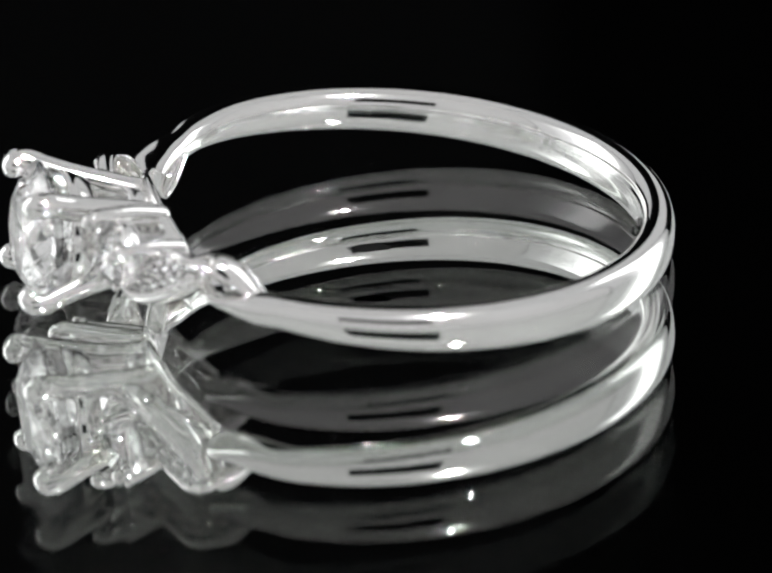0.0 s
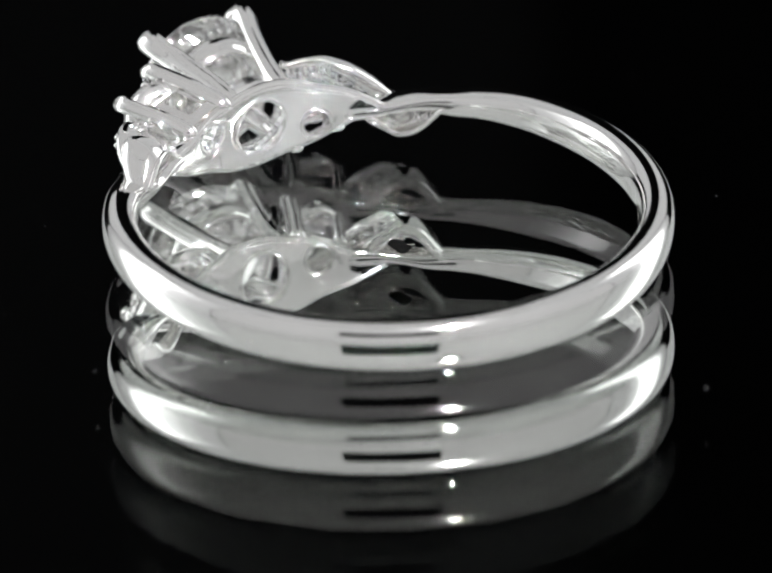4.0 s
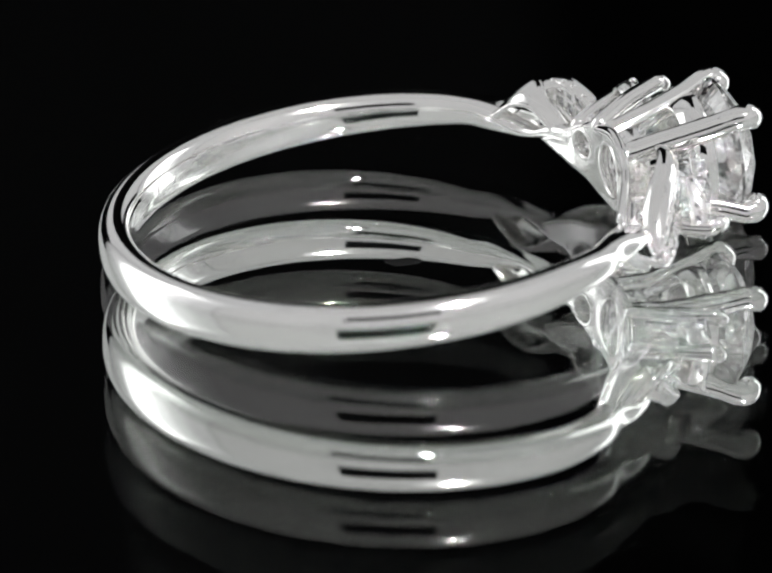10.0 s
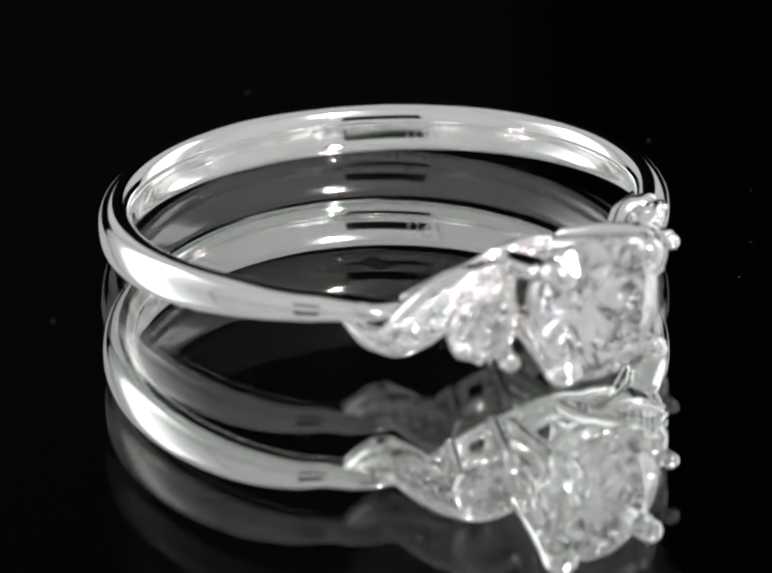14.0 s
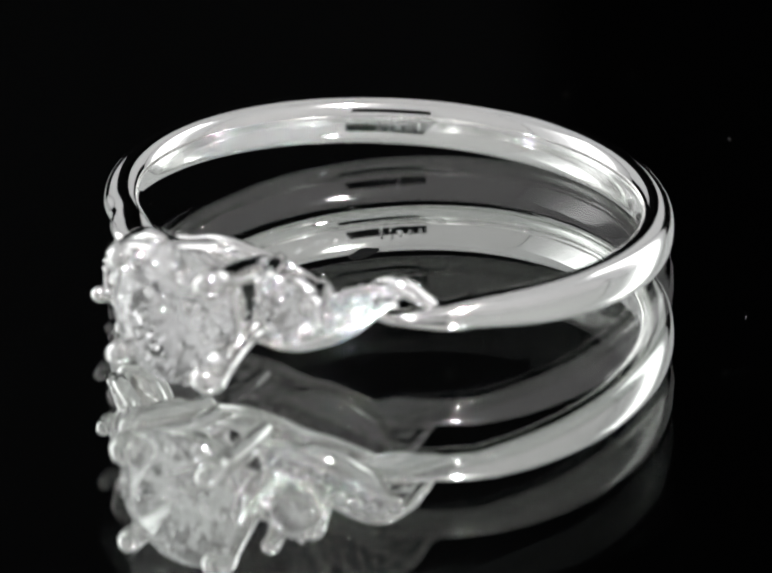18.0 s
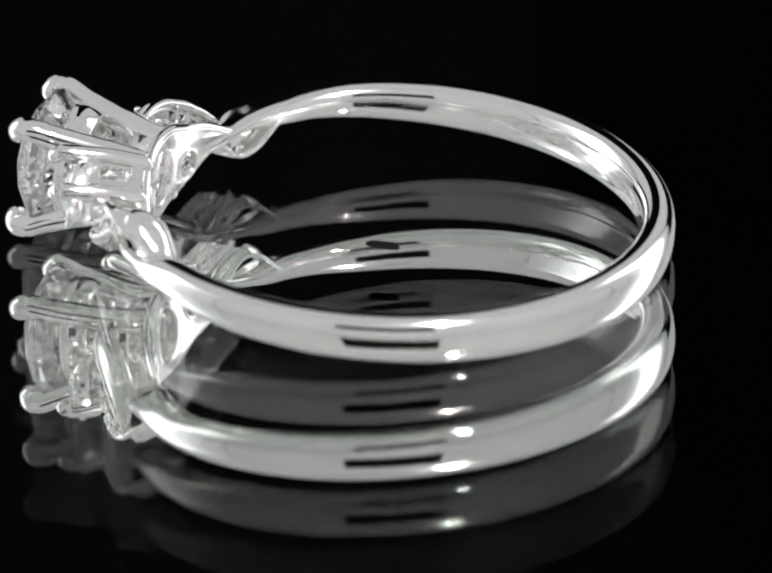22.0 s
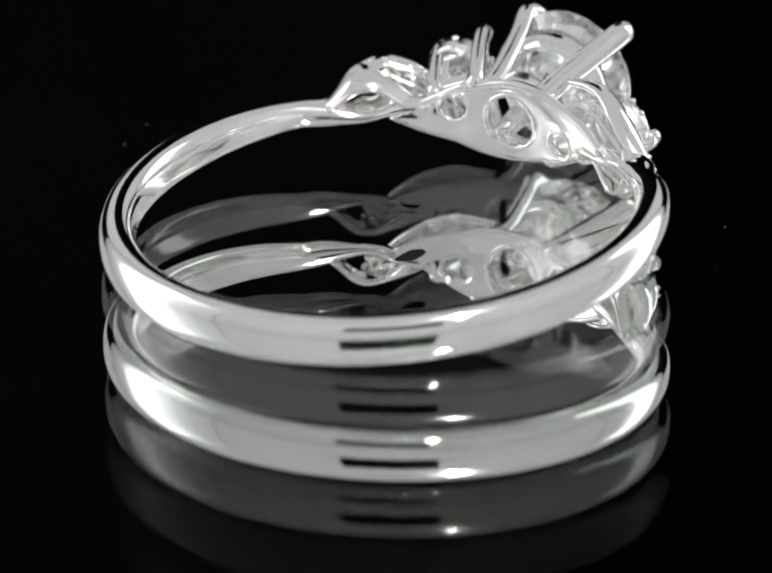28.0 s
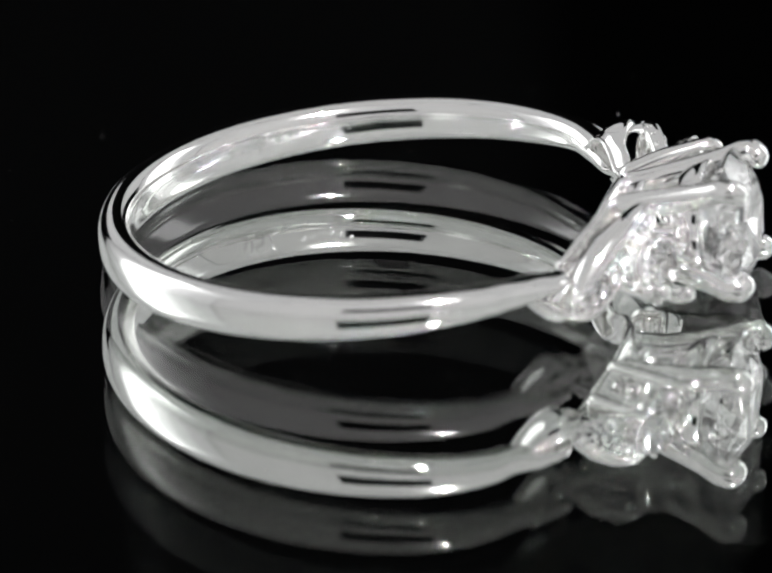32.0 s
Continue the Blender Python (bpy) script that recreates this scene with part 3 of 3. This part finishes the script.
ob = part("front_diffuser", curved_panel(0.205, -69.5, 93.5, 0.0, 0.42, 0.001, (-19, 19, 0.057, 0.132)), FRONT_CLOTH, smooth=False)
tagged(ob, "white lit diffuser cloth with an opening for the lens", "diffuser")
for sign in (-1, 1):
    a, b = sorted((sign * (94 if sign > 0 else 70), sign * 141))
    ob = part("upper_diffuser", curved_panel(0.205, a, b, 0.191, 0.42, 0.001), REAR_CLOTH, smooth=False)
    tagged(ob, "dim white diffuser cloth above the bright one", "diffuser", "upper diffusers")
    ob = part("side_diffuser", curved_panel(0.205, a, b, 0.0, 0.190, 0.001), EAST_CLOTH if sign > 0 else WEST_CLOTH, smooth=False)
    tagged(ob, "bright white lit diffuser cloth beside the mirror", "diffuser", "side diffusers")
    a, b = sorted((sign * 141.5, sign * 169))
    ob = part("rear_diffuser", curved_panel(0.205, a, b, 0.045, 0.42, 0.001, steps=16), REAR_CLOTH, smooth=False)
    tagged(ob, "dim white diffuser cloth behind the mirror", "diffuser", "rear diffusers")

bm = bmesh.new()
bmesh.ops.create_cube(bm, size=1)
for v in bm.verts:
    v.co = Vector((v.co.x * 0.40, v.co.y * 0.48 + 0.04, v.co.z * 0.002 + 0.425))
tagged(part("top_diffuser", bm, FRONT_CLOTH, smooth=False), "white lit diffuser cloth stretched above the mirror", "diffuser")

lamp = tagged(new("led_lamp"), "small upright led lamp in a black housing", "lamp")
LAMP_AZ, LAMP_EL, LAMP_D = radians(29.5), radians(52), 0.19
LAMP_AT = Vector((math.sin(LAMP_AZ) * math.cos(LAMP_EL), -math.cos(LAMP_AZ) * math.cos(LAMP_EL), math.sin(LAMP_EL))) * LAMP_D
bm = bmesh.new()
bmesh.ops.create_icosphere(bm, subdivisions=3, radius=0.0030)
for v in bm.verts:
    v.co.y *= 2.6
chip = part("led_chip", bm, LED, lamp, "glowing led chip")
chip.matrix_basis = look(LAMP_AT, (0, 0, 0))
bm = bmesh.new()
bmesh.ops.create_cone(bm, cap_ends=True, segments=32, radius1=0.011, radius2=0.014, depth=0.02)
for v in bm.verts:
    v.co.y *= 2.4
case = part("lamp_housing", bm, CASING, lamp)
case.matrix_basis = look(LAMP_AT * 1.10, (0, 0, 0))

table = part("table", disc(0.60, -0.040, -0.0125), VELVET, smooth=False)
tagged(table, "black cloth-covered table under the turntable", "table", kind="structure")
ob = part("backdrop", curved_panel(0.55, -180, 180, -0.02, 0.9, 0.004, steps=72), VELVET, smooth=False)
tagged(ob, "black backdrop all round", "backdrop", kind="structure")


# ---- what turns ----
def motions():
    for thing in (ring, mirror):
        walk(thing, [(t, pose(0, 0, 0, 0, 0, TURN_START + TURN_RATE * t)) for t in range(33)])


motions()
